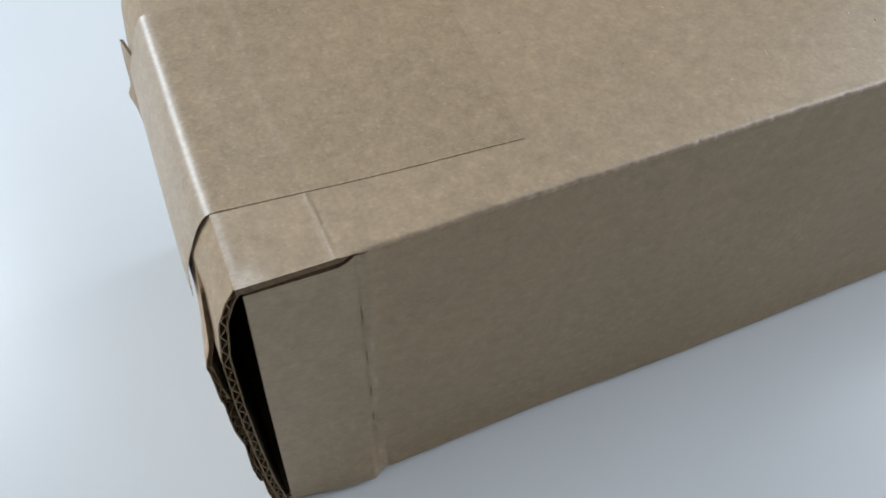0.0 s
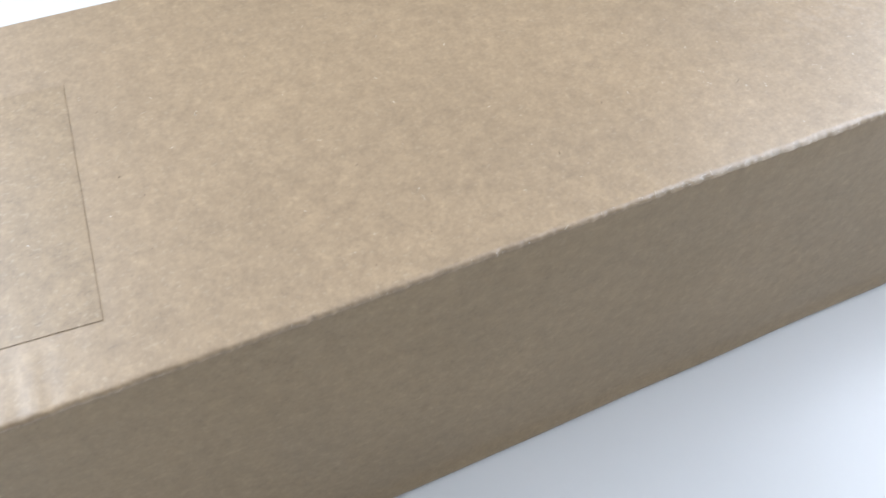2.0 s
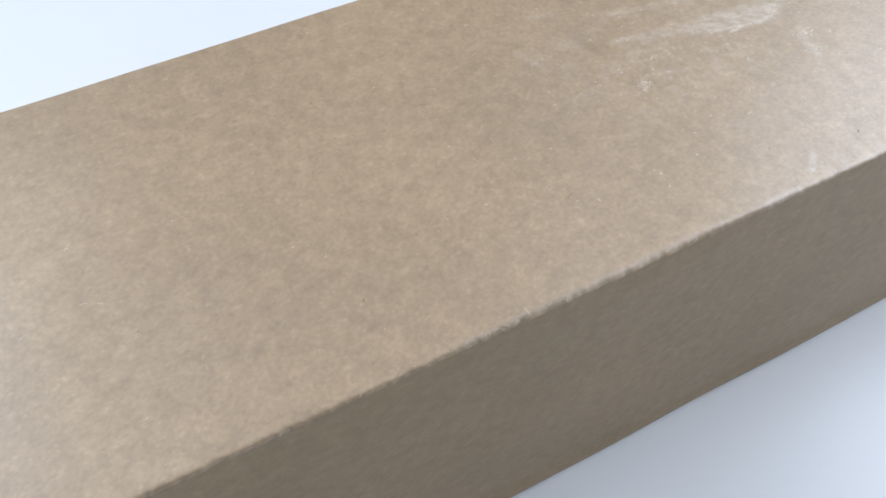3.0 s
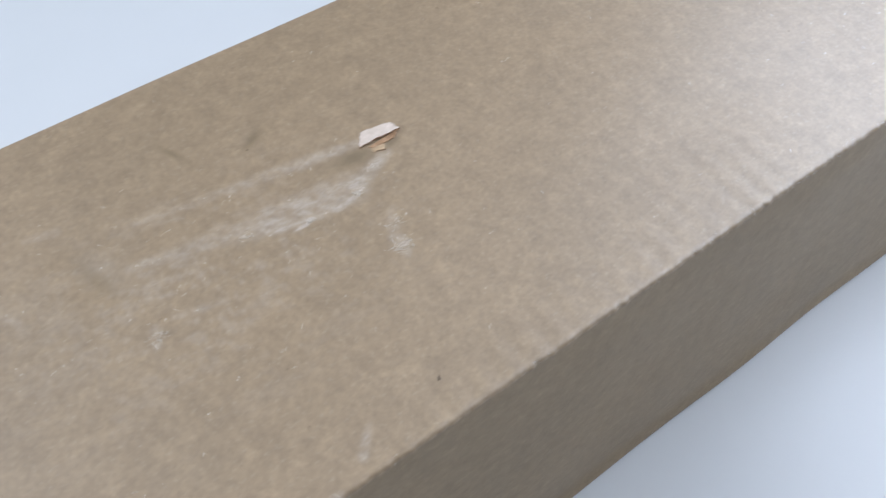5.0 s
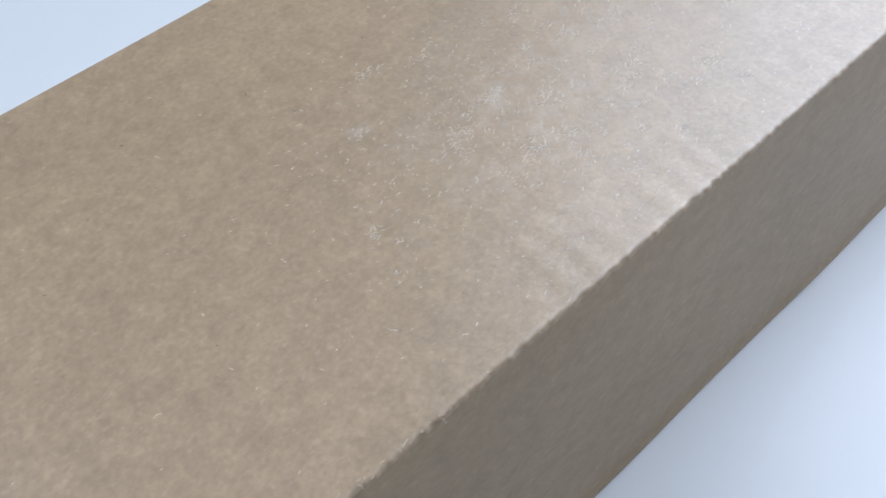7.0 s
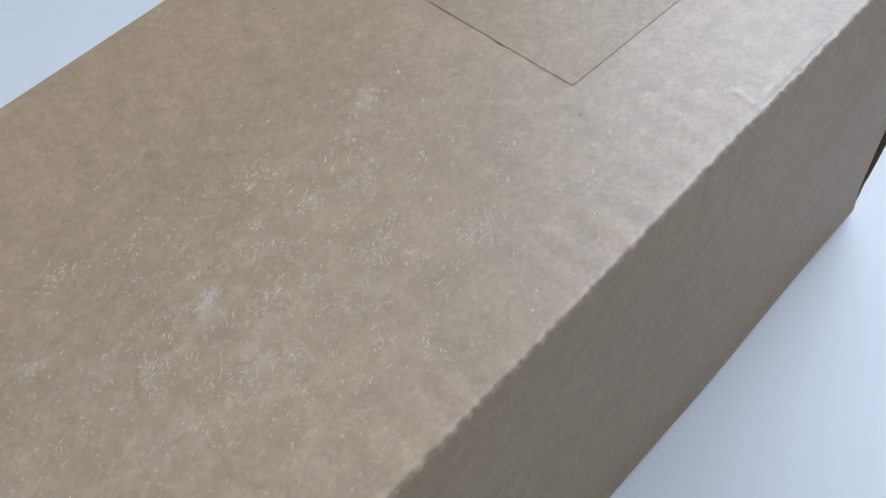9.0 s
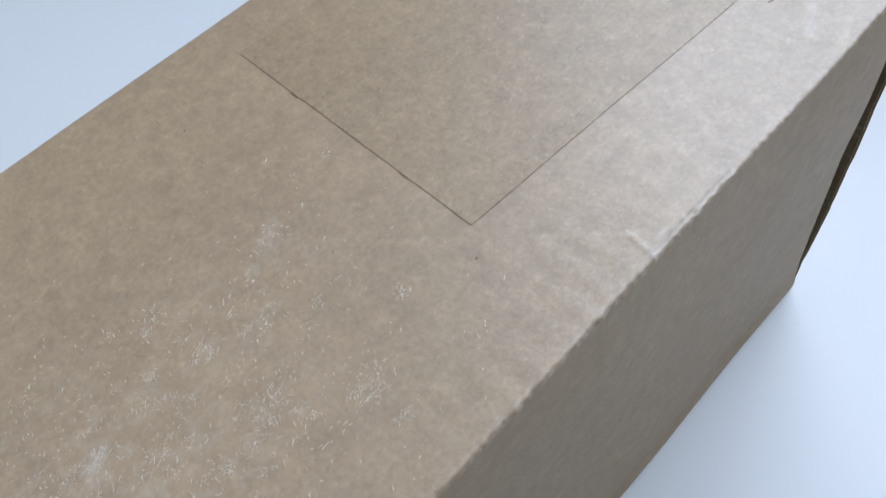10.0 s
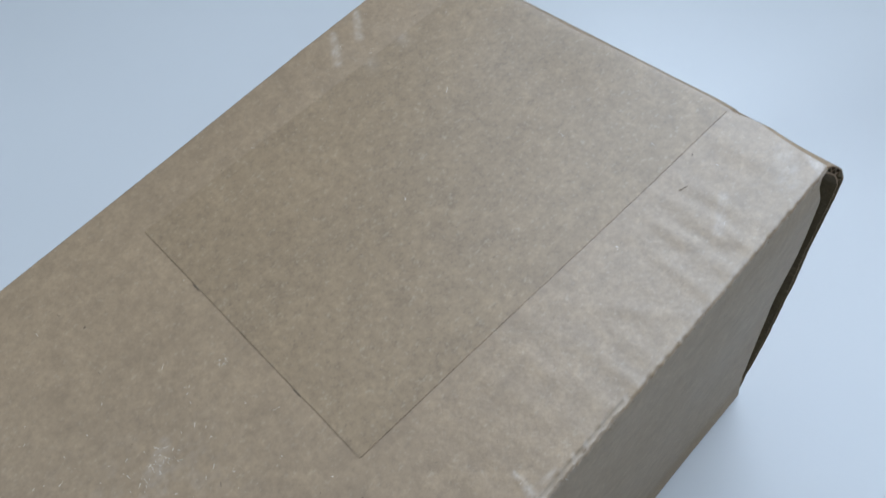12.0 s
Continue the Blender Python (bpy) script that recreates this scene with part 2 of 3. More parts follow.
for x in (-0.68, 1.05):
    for y in (-0.58, 0.78):
        cuboid("leg", (x - 0.03, y - 0.03, FLOOR_Z), (x + 0.03, y + 0.03, -TOP_T), TABLE_WHITE, table, 0.003).matrix_parent_inverse = back

# ---------------------------------------------------------------- the carton
box = empty("cardboard_box", "long brown corrugated cardboard carton, closed, taped at both ends, scuffed", "cardboard box")

wobble = lattice(0.055, 3)
ripple_mask = lattice(0.03, 5)
edge_wear = lattice(0.0026, 8, 3)


def top_height(x, y):
    """Relief of the top: slow sag, flutes that print through, dents, creases, crushed places on the edge."""
    h = 0.00014 * wobble(x, y)
    near = np.exp(-y / 0.018) * np.clip(0.5 + 1.1 * ripple_mask(x, y), 0, 1.3) * np.clip(np.abs(x - 0.14) / 0.14, 0.45, 1)
    h = h + 0.000034 * near * np.sin(2 * math.pi * (x + 0.0006 * wobble(y, x)) / 0.0062)
    h = h + 0.00004 * np.exp(-y / 0.014 - ((x - 0.047) / 0.020) ** 2) * np.sin(2 * math.pi * (x + 0.0004 * wobble(y, x)) / 0.0062)
    h = h - 0.0006 * spot(x, y, 0.2692, 0.0683, 0.004, 0.008, 0.3) - 0.0004 * spot(x, y, 0.3134, 0.0837, 0.004, 0.002, 0.6)
    # long crease across the top by the slot
    d = x - (0.0216 - 0.02 * y + 0.00018 * edge_wear(y, 0 * y) + 0.0001 * np.sin(y * 700))
    h = h + (0.00018 * np.exp(-((d + 0.0006) / 0.0007) ** 2) - 0.00020 * np.exp(-((d - 0.0003) / 0.0004) ** 2)) * np.clip((0.021 - y) / 0.003, 0, 1)
    # shallow creases across the middle
    for cx, w, amp in ((0.4512, 0.0011, 0.00004), (0.4455, 0.0010, 0.00002), (0.4580, 0.0012, 0.00002)):
        h = h + amp * np.exp(-((x - cx - 0.0045 * np.clip(y / 0.045, 0, 1) - 0.0004 * np.sin(110 * y)) / w) ** 2) * np.exp(-(y / 0.09) ** 4)
    h = h + 0.00008 * np.exp(-((x - 0.0203 - 0.0010 * np.sin(95 * y)) / 0.0012) ** 2) * np.clip((y - 0.02) / 0.01, 0, 1)
    # crushed stretch of the front fold
    run = np.exp(-((x - 0.6135) / 0.0125) ** 6)
    h = h - 0.00034 * run * np.exp(-((y - 0.0008 - 0.0002 * edge_wear(x, 0 * x)) / 0.00026) ** 2)
    h = h + 0.00013 * stroke(x, y, 0.6008, 0.0, 0.6019, 0.0055, 0.0008, 0.0005)
    # wrinkles by the right-hand end
    strip = np.exp(-((y - 0.006) / 0.018) ** 2) * np.clip((x - 0.60) / 0.02, 0, 1) * np.clip(0.5 + 0.8 * ripple_mask(y, x), 0.1, 1.2)
    h = h + strip * (0.00005 * np.sin(2 * math.pi * (x + 0.15 * y + 0.0012 * wobble(y, x)) / 0.0062) + 0.000014 * np.sin(2 * math.pi * (x - 0.1 * y + 0.001 * ripple_mask(x, y)) / 0.0033))
    for cx, cy, rx, ry, turn, amp in ((0.672, 0.012, 0.012, 0.0022, -0.5, 0.0005), (0.660, 0.006, 0.010, 0.0018, -0.9, -0.0004),
                                      (0.655, 0.020, 0.014, 0.0020, -0.6, 0.0003), (0.640, 0.010, 0.010, 0.0016, -1.0, 0.0003),
                                      (0.684, 0.013, 0.004, 0.010, 0.0, 0.0008), (0.650, 0.110, 0.003, 0.009, 0.4, 0.0007),
                                      (0.662, 0.106, 0.003, 0.008, 0.4, 0.0007), (0.676, 0.060, 0.006, 0.018, 0.1, -0.0005)):
        h = h + 0.38 * amp * spot(x, y, cx, cy, rx, ry, turn)
    # a lap under the tape, along the end
    h = h + 0.00009 / (1 + np.exp(-(y - 0.0408) / 0.00025)) * np.clip((x - 0.64) / 0.02, 0, 1) * np.exp(-(np.clip(y - 0.0408, 0, 1) / 0.012) ** 2)
    return h


def end_dent(y):
    """How far the right-hand end is pushed in along its top."""
    return 0.0019 * np.exp(-(y / 0.013) ** 2) + 0.0005 * spot(0 * y, y, 0, 0.022, 1, 0.003) - 0.0004 * spot(0 * y, y, 0, 0.017, 1, 0.003)


def left_bend(y, z):
    """Shape of the left-hand end: it bulges between its corners below the fold."""
    return -0.0009 * np.interp(y, (0.004, 0.03, 0.058, 0.09, 0.116), (0, 1, 0.8, 0.3, -0.4)) * np.clip((HGT - z) / 0.010, 0, 1) * np.clip((z - 0.05) / 0.03, 0, 1)


def right_bend(y, z):
    """Shape of the right-hand end flap: flared at the near corner, close to the box behind it."""
    return -end_dent(y) * np.clip((z - 0.1) / 0.019, 0, 1) - 0.0018 * np.clip((y - 0.004) / 0.04, 0, 1) * np.clip((HGT - 0.0008 - z) / 0.008, 0, 1)


def top_grids(nx=1300, ny=150, narc=7):
    xs = np.linspace(0.0, LEN, nx)
    ys = np.concatenate([np.linspace(FOLD, 0.006, 24), np.linspace(0.006, WID - FOLD, ny)[1:]])
    a = np.linspace(0, math.pi / 2, narc)[:-1]
    prof = [(FOLD - FOLD * math.cos(t), HGT - FOLD + FOLD * math.sin(t)) for t in a]
    prof += [(y, HGT) for y in ys]
    prof += [(WID - p[0], p[1]) for p in prof[:narc - 1][::-1]]
    py, pz = np.array(prof).T
    X, Y = np.meshgrid(xs, py, indexing="ij")
    X = X - (X / LEN) ** 20 * end_dent(Y)
    Z = np.broadcast_to(pz, X.shape).copy()
    # by the slot the top is cut off straight, with no fold
    cut = np.clip((SLOT + 0.001 - X) / 0.006, 0, 1)
    front = np.arange(len(py)) < narc - 1
    Z[:, front] += (cut * (HGT - Z))[:, front]
    Z += top_height(X, Y) * np.clip((Z - HGT + FOLD) / FOLD, 0, 1)
    Y = Y + np.where(front, -0.0003 + 0.00012 * edge_wear(X, 0 * X) * (1 - 0.8 * cut), 0)
    # between the slot and the scratch the fold is pressed back a little
    rel = np.clip((Z - HGT + FOLD) / FOLD, 0, 1)
    Y = Y + 0.0009 * np.exp(-((X - 0.228) / 0.032) ** 4) * rel * np.exp(-(Y / 0.004) ** 2)
    outer = np.stack([X, Y, Z], -1)
    cy = np.clip(Y, BOARD, WID - BOARD)
    cy = np.where(front[None, :] & (cut > 0), Y + (cy - Y) * (1 - cut), cy)
    inner = np.stack([X, cy, np.minimum(Z - BOARD * 0.6, HGT - BOARD + 0.0009 * cut)], -1)
    return outer, inner


outer, inner = top_grids()
top = slab("top_panel", outer, inner, [KRAFT_TOP, CUT_SHADED, KRAFT_INNER_SHADED], box, "scuffed brown top with printed-through flutes")
X, Y = outer[..., 0], outer[..., 1]
scuff_light = 0.0 * X
# scuffs; the two strokes beyond y 0.104 paint the brighter tilt of back facets
for ax, ay, bx, by, w0, w1, k in ((0.3345, 0.0674, 0.318, 0.0702, 0.0012, 0.0020, 0.45), (0.318, 0.0702, 0.3027, 0.0727, 0.0020, 0.0016, 0.35),
                                  (0.3027, 0.0727, 0.2793, 0.0766, 0.0016, 0.0008, 0.25), (0.3361, 0.0616, 0.3235, 0.0565, 0.0014, 0.0026, 0.6),
                                  (0.3235, 0.0575, 0.3027, 0.0600, 0.0046, 0.0042, 0.50), (0.3240, 0.0552, 0.3180, 0.0538, 0.0010, 0.0006, 1.0),
                                  (0.3110, 0.0546, 0.3075, 0.0545, 0.0007, 0.0004, 1.0), (0.3180, 0.0543, 0.3027, 0.0568, 0.0010, 0.0008, 0.7),
                                  (0.3027, 0.0600, 0.2757, 0.0660, 0.0036, 0.0012, 0.32), (0.3243, 0.0385, 0.3235, 0.0355, 0.0018, 0.0011, 0.45),
                                  (0.3275, 0.0470, 0.3225, 0.0380, 0.0014, 0.0016, 0.28), (0.2735, 0.0490, 0.2725, 0.0460, 0.0016, 0.0009, 0.35),
                                  (0.2670, 0.0845, 0.2610, 0.0860, 0.0014, 0.0009, 0.3), (0.2930, 0.0420, 0.297, 0.046, 0.0025, 0.0015, 0.2),
                                  (0.2500, 0.0740, 0.2530, 0.0660, 0.0015, 0.0010, 0.25), (0.2850, 0.0480, 0.2780, 0.0500, 0.0010, 0.0008, 0.3),
                                  (0.6006, 0.0008, 0.6021, 0.0066, 0.0008, 0.0004, 0.60), (0.6040, 0.0022, 0.6075, 0.0020, 0.0006, 0.0004, 0.3),
                                  (0.193, 0.0, 0.197, 0.0010, 0.0008, 0.0005, 0.35), (0.275, 0.0006, 0.285, 0.0004, 0.0012, 0.0010, 0.28), (0.292, 0.004, 0.296, 0.008, 0.0012, 0.0008, 0.3),
                                  (0.5140, 0.0440, 0.5180, 0.0455, 0.0016, 0.0010, 0.4), (0.5590, 0.0555, 0.5640, 0.0590, 0.0022, 0.0014, 0.3), (0.4885, 0.0565, 0.4920, 0.0550, 0.0016, 0.0010, 0.3), (0.601, 0.0002, 0.625, 0.0002, 0.0004, 0.0003, 0.25),
                                  (0.682, 0.004, 0.690, 0.010, 0.0030, 0.0020, 0.22), (0.664, 0.008, 0.672, 0.012, 0.0014, 0.0010, 0.25), (0.688, 0.0, 0.690, 0.004, 0.0012, 0.0012, 0.6),
                                  (0.0210, 0.0, 0.0203, 0.0185, 0.00035, 0.0003, 0.55), (0.650, 0.1045, 0.656, 0.1130, 0.0013, 0.0009, 0.5),
                                  (0.659, 0.1065, 0.665, 0.1140, 0.0013, 0.0009, 0.5), (0.6845, 0.036, 0.686, 0.050, 0.0008, 0.0005, 0.3)):
    scuff_light = np.maximum(scuff_light, k * stroke(X, Y, ax, ay, bx, by, w0, w1))
scuff_light = scuff_light * np.clip(0.85 + 0.4 * lattice(0.0031, 23, 3)(X + 0.6 * Y, 0.8 * Y), 0.4, 1.2)
rub = lattice(0.0024, 21, 3)(X, Y)
patch = spot(X, Y, 0.515, 0.036, 0.034, 0.026, 0.25) + 0.7 * spot(X, Y, 0.556, 0.052, 0.014, 0.010) + 0.5 * spot(X, Y, 0.26, 0.06, 0.02, 0.02)
flecks = 0.7 * lattice(0.0021, 37, 3)(X, Y) + 0.7 * lattice(0.009, 39, 2)(X, Y)
scuff_light = np.maximum(scuff_light, 0.26 * spot(X, Y, 0.286, 0.054, 0.036, 0.024, -0.1) * np.clip(1.5 * flecks - 0.35, 0, 1))
scuff_light = np.maximum(scuff_light, 0.22 * np.clip(patch, 0, 1) * np.clip(1.3 * rub + 0.9 * lattice(0.011, 29, 2)(X, Y) - 0.15, 0, 1))
edge = np.exp(-(Y / 0.0016) ** 2) * np.clip(0.35 + edge_wear(X, 3 * Y), 0, 1)
scuff_light = np.maximum(scuff_light, (0.09 + 0.09 * np.clip((X - 0.3) / 0.1, 0, 1)) * edge * np.clip(0.4 + 1.2 * lattice(0.04, 77)(X, 0 * X), 0, 1))
# highlight along the left-hand fold, painted as a pale line
scuff_light = np.maximum(scuff_light, 0.6 * np.exp(-((X - 0.0008) / 0.0010) ** 2) * np.clip(1.2 - Y / 0.09, 0, 1))
scuff_light = np.maximum(scuff_light, 0.7 * spot(X, Y, 0.002, 0.001, 0.004, 0.004))
stain_shade = (0.5 * spot(X, Y, 0.2692, 0.0683, 0.0022, 0.0055, 0.3) + spot(X, Y, 0.3134, 0.0837, 0.0030, 0.0011, 0.6) + 1.2 * spot(X, Y, 0.3290, 0.0645, 0.0042, 0.0018, -0.1) + spot(X, Y, 0.3385, 0.0635, 0.0030, 0.0009, 0.3)
         + spot(X, Y, 0.2966, 0.0901, 0.0008, 0.0040, 0.4) + 0.5 * spot(X, Y, 0.582, 0.0235, 0.0010, 0.0008)
         # shadow line of the crushed lip painted dark, then its torn notch
         + 0.9 * stroke(X, Y, 0.6014, 0.0008, 0.6245, 0.0009, 0.00035, 0.0002) + 0.9 * stroke(X, Y, 0.6002, 0.0, 0.6012, 0.0014, 0.0005, 0.0003)
         + 0.75 * np.exp(-((Y - 0.0002) / 0.0008) ** 2) * np.exp(-((X - 0.218) / 0.024) ** 4) * np.clip(0.6 + 0.8 * edge_wear(X, 0 * X), 0, 1)
         + 0.8 * np.exp(-((WID - Y) / 0.0009) ** 2) * np.clip((X - 0.5) / 0.1, 0, 1) * np.clip(0.55 + 0.7 * lattice(0.02, 53, 3)(X, 0 * X), 0.2, 1)
         + 0.8 * stroke(X, Y, 0.0214, 0.0095, 0.0209, 0.0185, 0.0003, 0.0003))
zero = np.zeros(len(top.data.vertices) - X.size)
for key, val in (("scuff_light", scuff_light), ("stain_shade", stain_shade)):
    top.data.attributes.new(key, "FLOAT", "POINT").data.foreach_set("value", np.concatenate([np.clip(val, 0, 1).ravel(), zero]).astype(np.float32))


def side_offset(x, z, ztop, sign):
    """How far an upright side stands off its plane: slow bow, a dented crease by the slot, a soft fold at the foot."""
    off = 0.00035 * lattice(0.09, 31 + int(sign))(x, z) * np.clip((ztop - z) / 0.01, 0, 1)
    if sign < 0:
        dent = np.clip(0.5 + 1.2 * lattice(0.022, 91, 2)(z, 0 * z), 0.1, 1.2)
        off = off - dent * 0.00045 * np.exp(-((x - 0.0253) / 0.0012) ** 2) + dent * 0.00040 * np.exp(-((x - 0.0278) / 0.0016) ** 2)
        off = off + 0.00012 * np.exp(-((x - 0.0248) / 0.0006) ** 2) * np.clip((z - 0.088) / 0.01, 0, 1)
        off = off - 0.0010 * np.clip((0.024 - x) / 0.024, 0, 1) + 0.0030 * np.clip((0.0285 - x) / 0.005, 0, 1) * np.clip((x + 0.004) / 0.02, 0, 1) * np.exp(-(np.clip(z - 0.003, 0, 1) / 0.014) ** 2) + 0.0010 * np.exp(-(np.clip(z - 0.004, 0, 1) / 0.006) ** 2) * np.clip((x - 0.026) / 0.004, 0, 1)
    turn = 0.0040
    return off - turn + np.sqrt(np.maximum(turn ** 2 - np.clip(turn - z, 0, turn) ** 2, 0)) - 0.0001


def wall_panel(name, y0, sign, xl, xr, ztop, label):
    """An upright long side: xl, xr and ztop give its edges, with a slight bow and creases."""
    us, vs = np.concatenate([np.linspace(0, 0.05, 130), np.linspace(0.05, 1, 330)[1:]]), np.concatenate([np.linspace(0, 0.04, 8)[:-1], np.linspace(0.04, 1, 48)])
    U, V = np.meshgrid(us, vs, indexing="ij")
    Z0 = V * HGT
    Xg = xl(Z0) + U * (xr(Z0) - xl(Z0))
    Zt = ztop(Xg)
    Zg = V * Zt
    Yg = y0 + sign * side_offset(Xg, Zg, Zt, sign)
    outer = np.stack([Xg, Yg, Zg], -1)
    inner = np.stack([Xg, Yg - sign * BOARD, Zg], -1)
    if sign > 0:
        outer, inner = outer[::-1], inner[::-1]
    ob = slab(name, outer, inner, [KRAFT_SIDE, CUT_EDGE_SHADED, KRAFT_INNER_SHADED], box, label)
    if sign < 0:                # crease's lit ridge, lighter facet and shaded side painted in, plus dark specks
        wave = lattice(0.012, 71, 3)
        ridge_light = 0.34 * np.exp(-((Xg - 0.0268 - 0.0003 * wave(Zg, 0 * Zg)) / 0.0008) ** 2) * np.clip(0.5 + 0.7 * wave(Zg, Xg), 0.1, 1)
        ridge_light = ridge_light + 0.10 * np.clip((0.0265 - Xg) / 0.002, 0, 1)
        crease_shade_specks = 0.45 * np.exp(-((Xg - 0.0253) / 0.0004) ** 2) * np.clip(0.2 + 0.9 * wave(Zg, 5 * Xg), 0, 1) + 0.6 * spot(Xg, Zg, 0.0325, 0.052, 0.0006) + 0.4 * spot(Xg, Zg, 0.034, 0.095, 0.0005)
        for key, val in (("scuff_light", ridge_light), ("stain_shade", crease_shade_specks)):
            flat = np.concatenate([np.clip(val, 0, 1).ravel(), np.zeros(len(ob.data.vertices) - val.size)]).astype(np.float32)
            ob.data.attributes.new(key, "FLOAT", "POINT").data.foreach_set("value", flat)
    return ob


def lerp_z(*pairs):
    zs, xs = zip(*pairs)
    return lambda z: np.interp(z, zs, xs)


wall_panel("front_panel", 0.0, -1, lerp_z((0, -0.0030), (0.074, -0.0006), (0.116, 0.0012)), lerp_z((0, 0.6895), (0.03, 0.6902), (0.051, 0.6918), (0.065, 0.6912), (0.083, 0.6932), (0.1065, 0.6927), (0.115, 0.689)),
           lambda x: np.interp(x, (0.0, 0.0215, SLOT + 0.001), (0.1153, 0.1158, HGT - FOLD)), "shaded brown long side with a perforated crease")
wall_panel("back_panel", WID, 1, lerp_z((0, -0.0055), (0.105, -0.0045), (0.119, 0.0)), lerp_z((0, 0.690), (0.06, 0.695), (0.100, 0.698), (0.119, 0.691)), lambda x: HGT - FOLD + 0 * x, "")
g = np.stack(np.meshgrid(np.linspace(-0.0055, 0.689, 20), np.linspace(0.003, WID - 0.003, 6), indexing="ij"), -1)
slab("bottom_panel", np.concatenate([g, 0.0032 + 0 * g[..., :1]], -1), np.concatenate([g, 0.0004 + 0 * g[..., :1]], -1), [KRAFT_INNER_SHADED, CUT_EDGE_SHADED, KRAFT], box)


def resample(points, step):
    p = np.array(points, float)
    d = np.concatenate([[0], np.cumsum(np.hypot(*np.diff(p, axis=0).T))])
    s = np.arange(0, d[-1], step)
    q = np.stack([np.interp(s, d, p[:, 0]), np.interp(s, d, p[:, 1])], 1)
    for _ in range(6):          # soften the folds
        q[1:-1] = 0.25 * q[:-2] + 0.5 * q[1:-1] + 0.25 * q[2:]
    return q, s


def corrugated(name, points, thick, y0, y1, bend, label, ragged=0.0, slant=0.0, pitch=0.0058, seed=1, side=1, recess=0.0004, cut=None):
    """A flap of corrugated board swept along y; points run along its outer face in (x, z). side: +1 where the inside lies towards +x."""
    q, s = resample(points, 0.0006)
    thick = np.interp(s / s[-1], np.linspace(0, 1, len(thick)), thick) if isinstance(thick, tuple) else thick
    tan = np.gradient(q, axis=0)
    tan /= np.linalg.norm(tan, axis=1)[:, None]
    nrm = np.stack([-tan[:, 1], tan[:, 0]], 1) * side
    flap = new(name)
    flap.parent = box
    tagged(flap, label)
    ny = 24
    vy = np.linspace(0, 1, ny)
    rag = slant * np.clip((q[:, 1] - 0.088) / 0.018, 0, 1) + ragged * np.clip(0.45 + 0.8 * lattice(0.016, seed, 3)(s, 0 * s), 0, 1.2)

    def grid(depth, extra):
        pts = q + nrm * depth[:, None]
        ya = y0 + rag + extra
        Yg = ya[:, None] + vy[None, :] * (y1 - ya)[:, None]
        Xg = pts[:, 0][:, None] + bend(Yg, pts[:, 1][:, None])
        return np.stack([Xg, Yg, np.broadcast_to(pts[:, 1][:, None], Yg.shape)], -1)
    lin, one = 0.00032, np.ones(len(s))
    w = 0.5 - 0.5 * np.cos(2 * math.pi * s / pitch + 0.6 * lattice(0.03, seed + 4)(s, 0 * s))
    wave = lin + (thick - 3 * lin) * w
    parts = (("outer_liner", 0 * one, lin * one, 0.0), ("fluting", wave, wave + lin * 0.9, recess), ("inner_liner", (thick - lin) * one, thick * one, 0.75 * recess))
    for nm, a, b, ex in parts:
        ga, gb = grid(a, ex), grid(b, ex)
        if side > 0:
            ga, gb = ga[::-1], gb[::-1]
        slab(nm, ga, gb, [KRAFT if nm == "outer_liner" else CUT_EDGE_SHADED, cut or CUT_EDGE_SHADED, KRAFT_INNER_SHADED], flap)
    return flap


# left-hand end: the top folds down over the end, a second flap lies outside it
corrugated("end_flap", [(0.0, HGT), (-0.0028, 0.1155), (-0.0054, 0.1086), (-0.0074, 0.0944), (-0.0083, 0.069), (-0.0083, 0.044), (-0.0078, 0.02), (-0.0062, 0.001)],
           0.0022, 0.0003, WID - 0.001, left_bend, "end flap folded down, flutes open at its cut edge", 0.0004, seed=2)
corrugated("outer_flap", [(-0.0072, 0.1075), (-0.0081, 0.101), (-0.0094, 0.0915), (-0.0114, 0.0885), (-0.0109, 0.083), (-0.0109, 0.060), (-0.0099, 0.050), (-0.0105, 0.032), (-0.0090, 0.014), (-0.0080, 0.0008)],
           (0.0009, 0.0011, 0.0013, 0.0026, 0.0030, 0.0026, 0.0013, 0.0019, 0.0014, 0.0016), 0.0012, 0.1015,
           lambda y, z: 0.0012 * np.clip((y - 0.006) / 0.02, 0, 1) + 0.0020 * np.clip((y - 0.006) / 0.014, 0, 1) * np.exp(-((z - 0.076) / 0.02) ** 2) - 0.0024 * np.clip((y - 0.090) / 0.012, 0, 1),
           "ragged outer end flap with a torn edge", 0.0026, 0.010, pitch=0.0047, seed=7)
# right-hand end
corrugated("end_flap", [(LEN, HGT), (0.6946, 0.1175), (0.7012, 0.109), (0.7055, 0.100), (0.7054, 0.084), (0.7029, 0.070), (0.7019, 0.050), (0.6999, 0.035), (0.6961, 0.022), (0.6930, 0.012), (0.6918, 0.001)],
           (0.0020, 0.0022, 0.0024, 0.0024, 0.0022, 0.0022, 0.0020, 0.0014), -0.0002, WID - 0.001,
           right_bend, "end flap folded down, seen at its cut edge", 0.0002, pitch=0.0061, seed=12, side=-1, recess=0.0003, cut=CUT_PALE)
corrugated("tuck_flap", [(0.6955, 0.1120), (0.6985, 0.102), (0.7010, 0.086), (0.6985, 0.070), (0.6975, 0.052), (0.6958, 0.038), (0.6925, 0.026)], 0.0016, 0.0300, WID - 0.002,
           right_bend, "inner tuck flap in the dark gap", 0.0004, seed=15, side=-1)


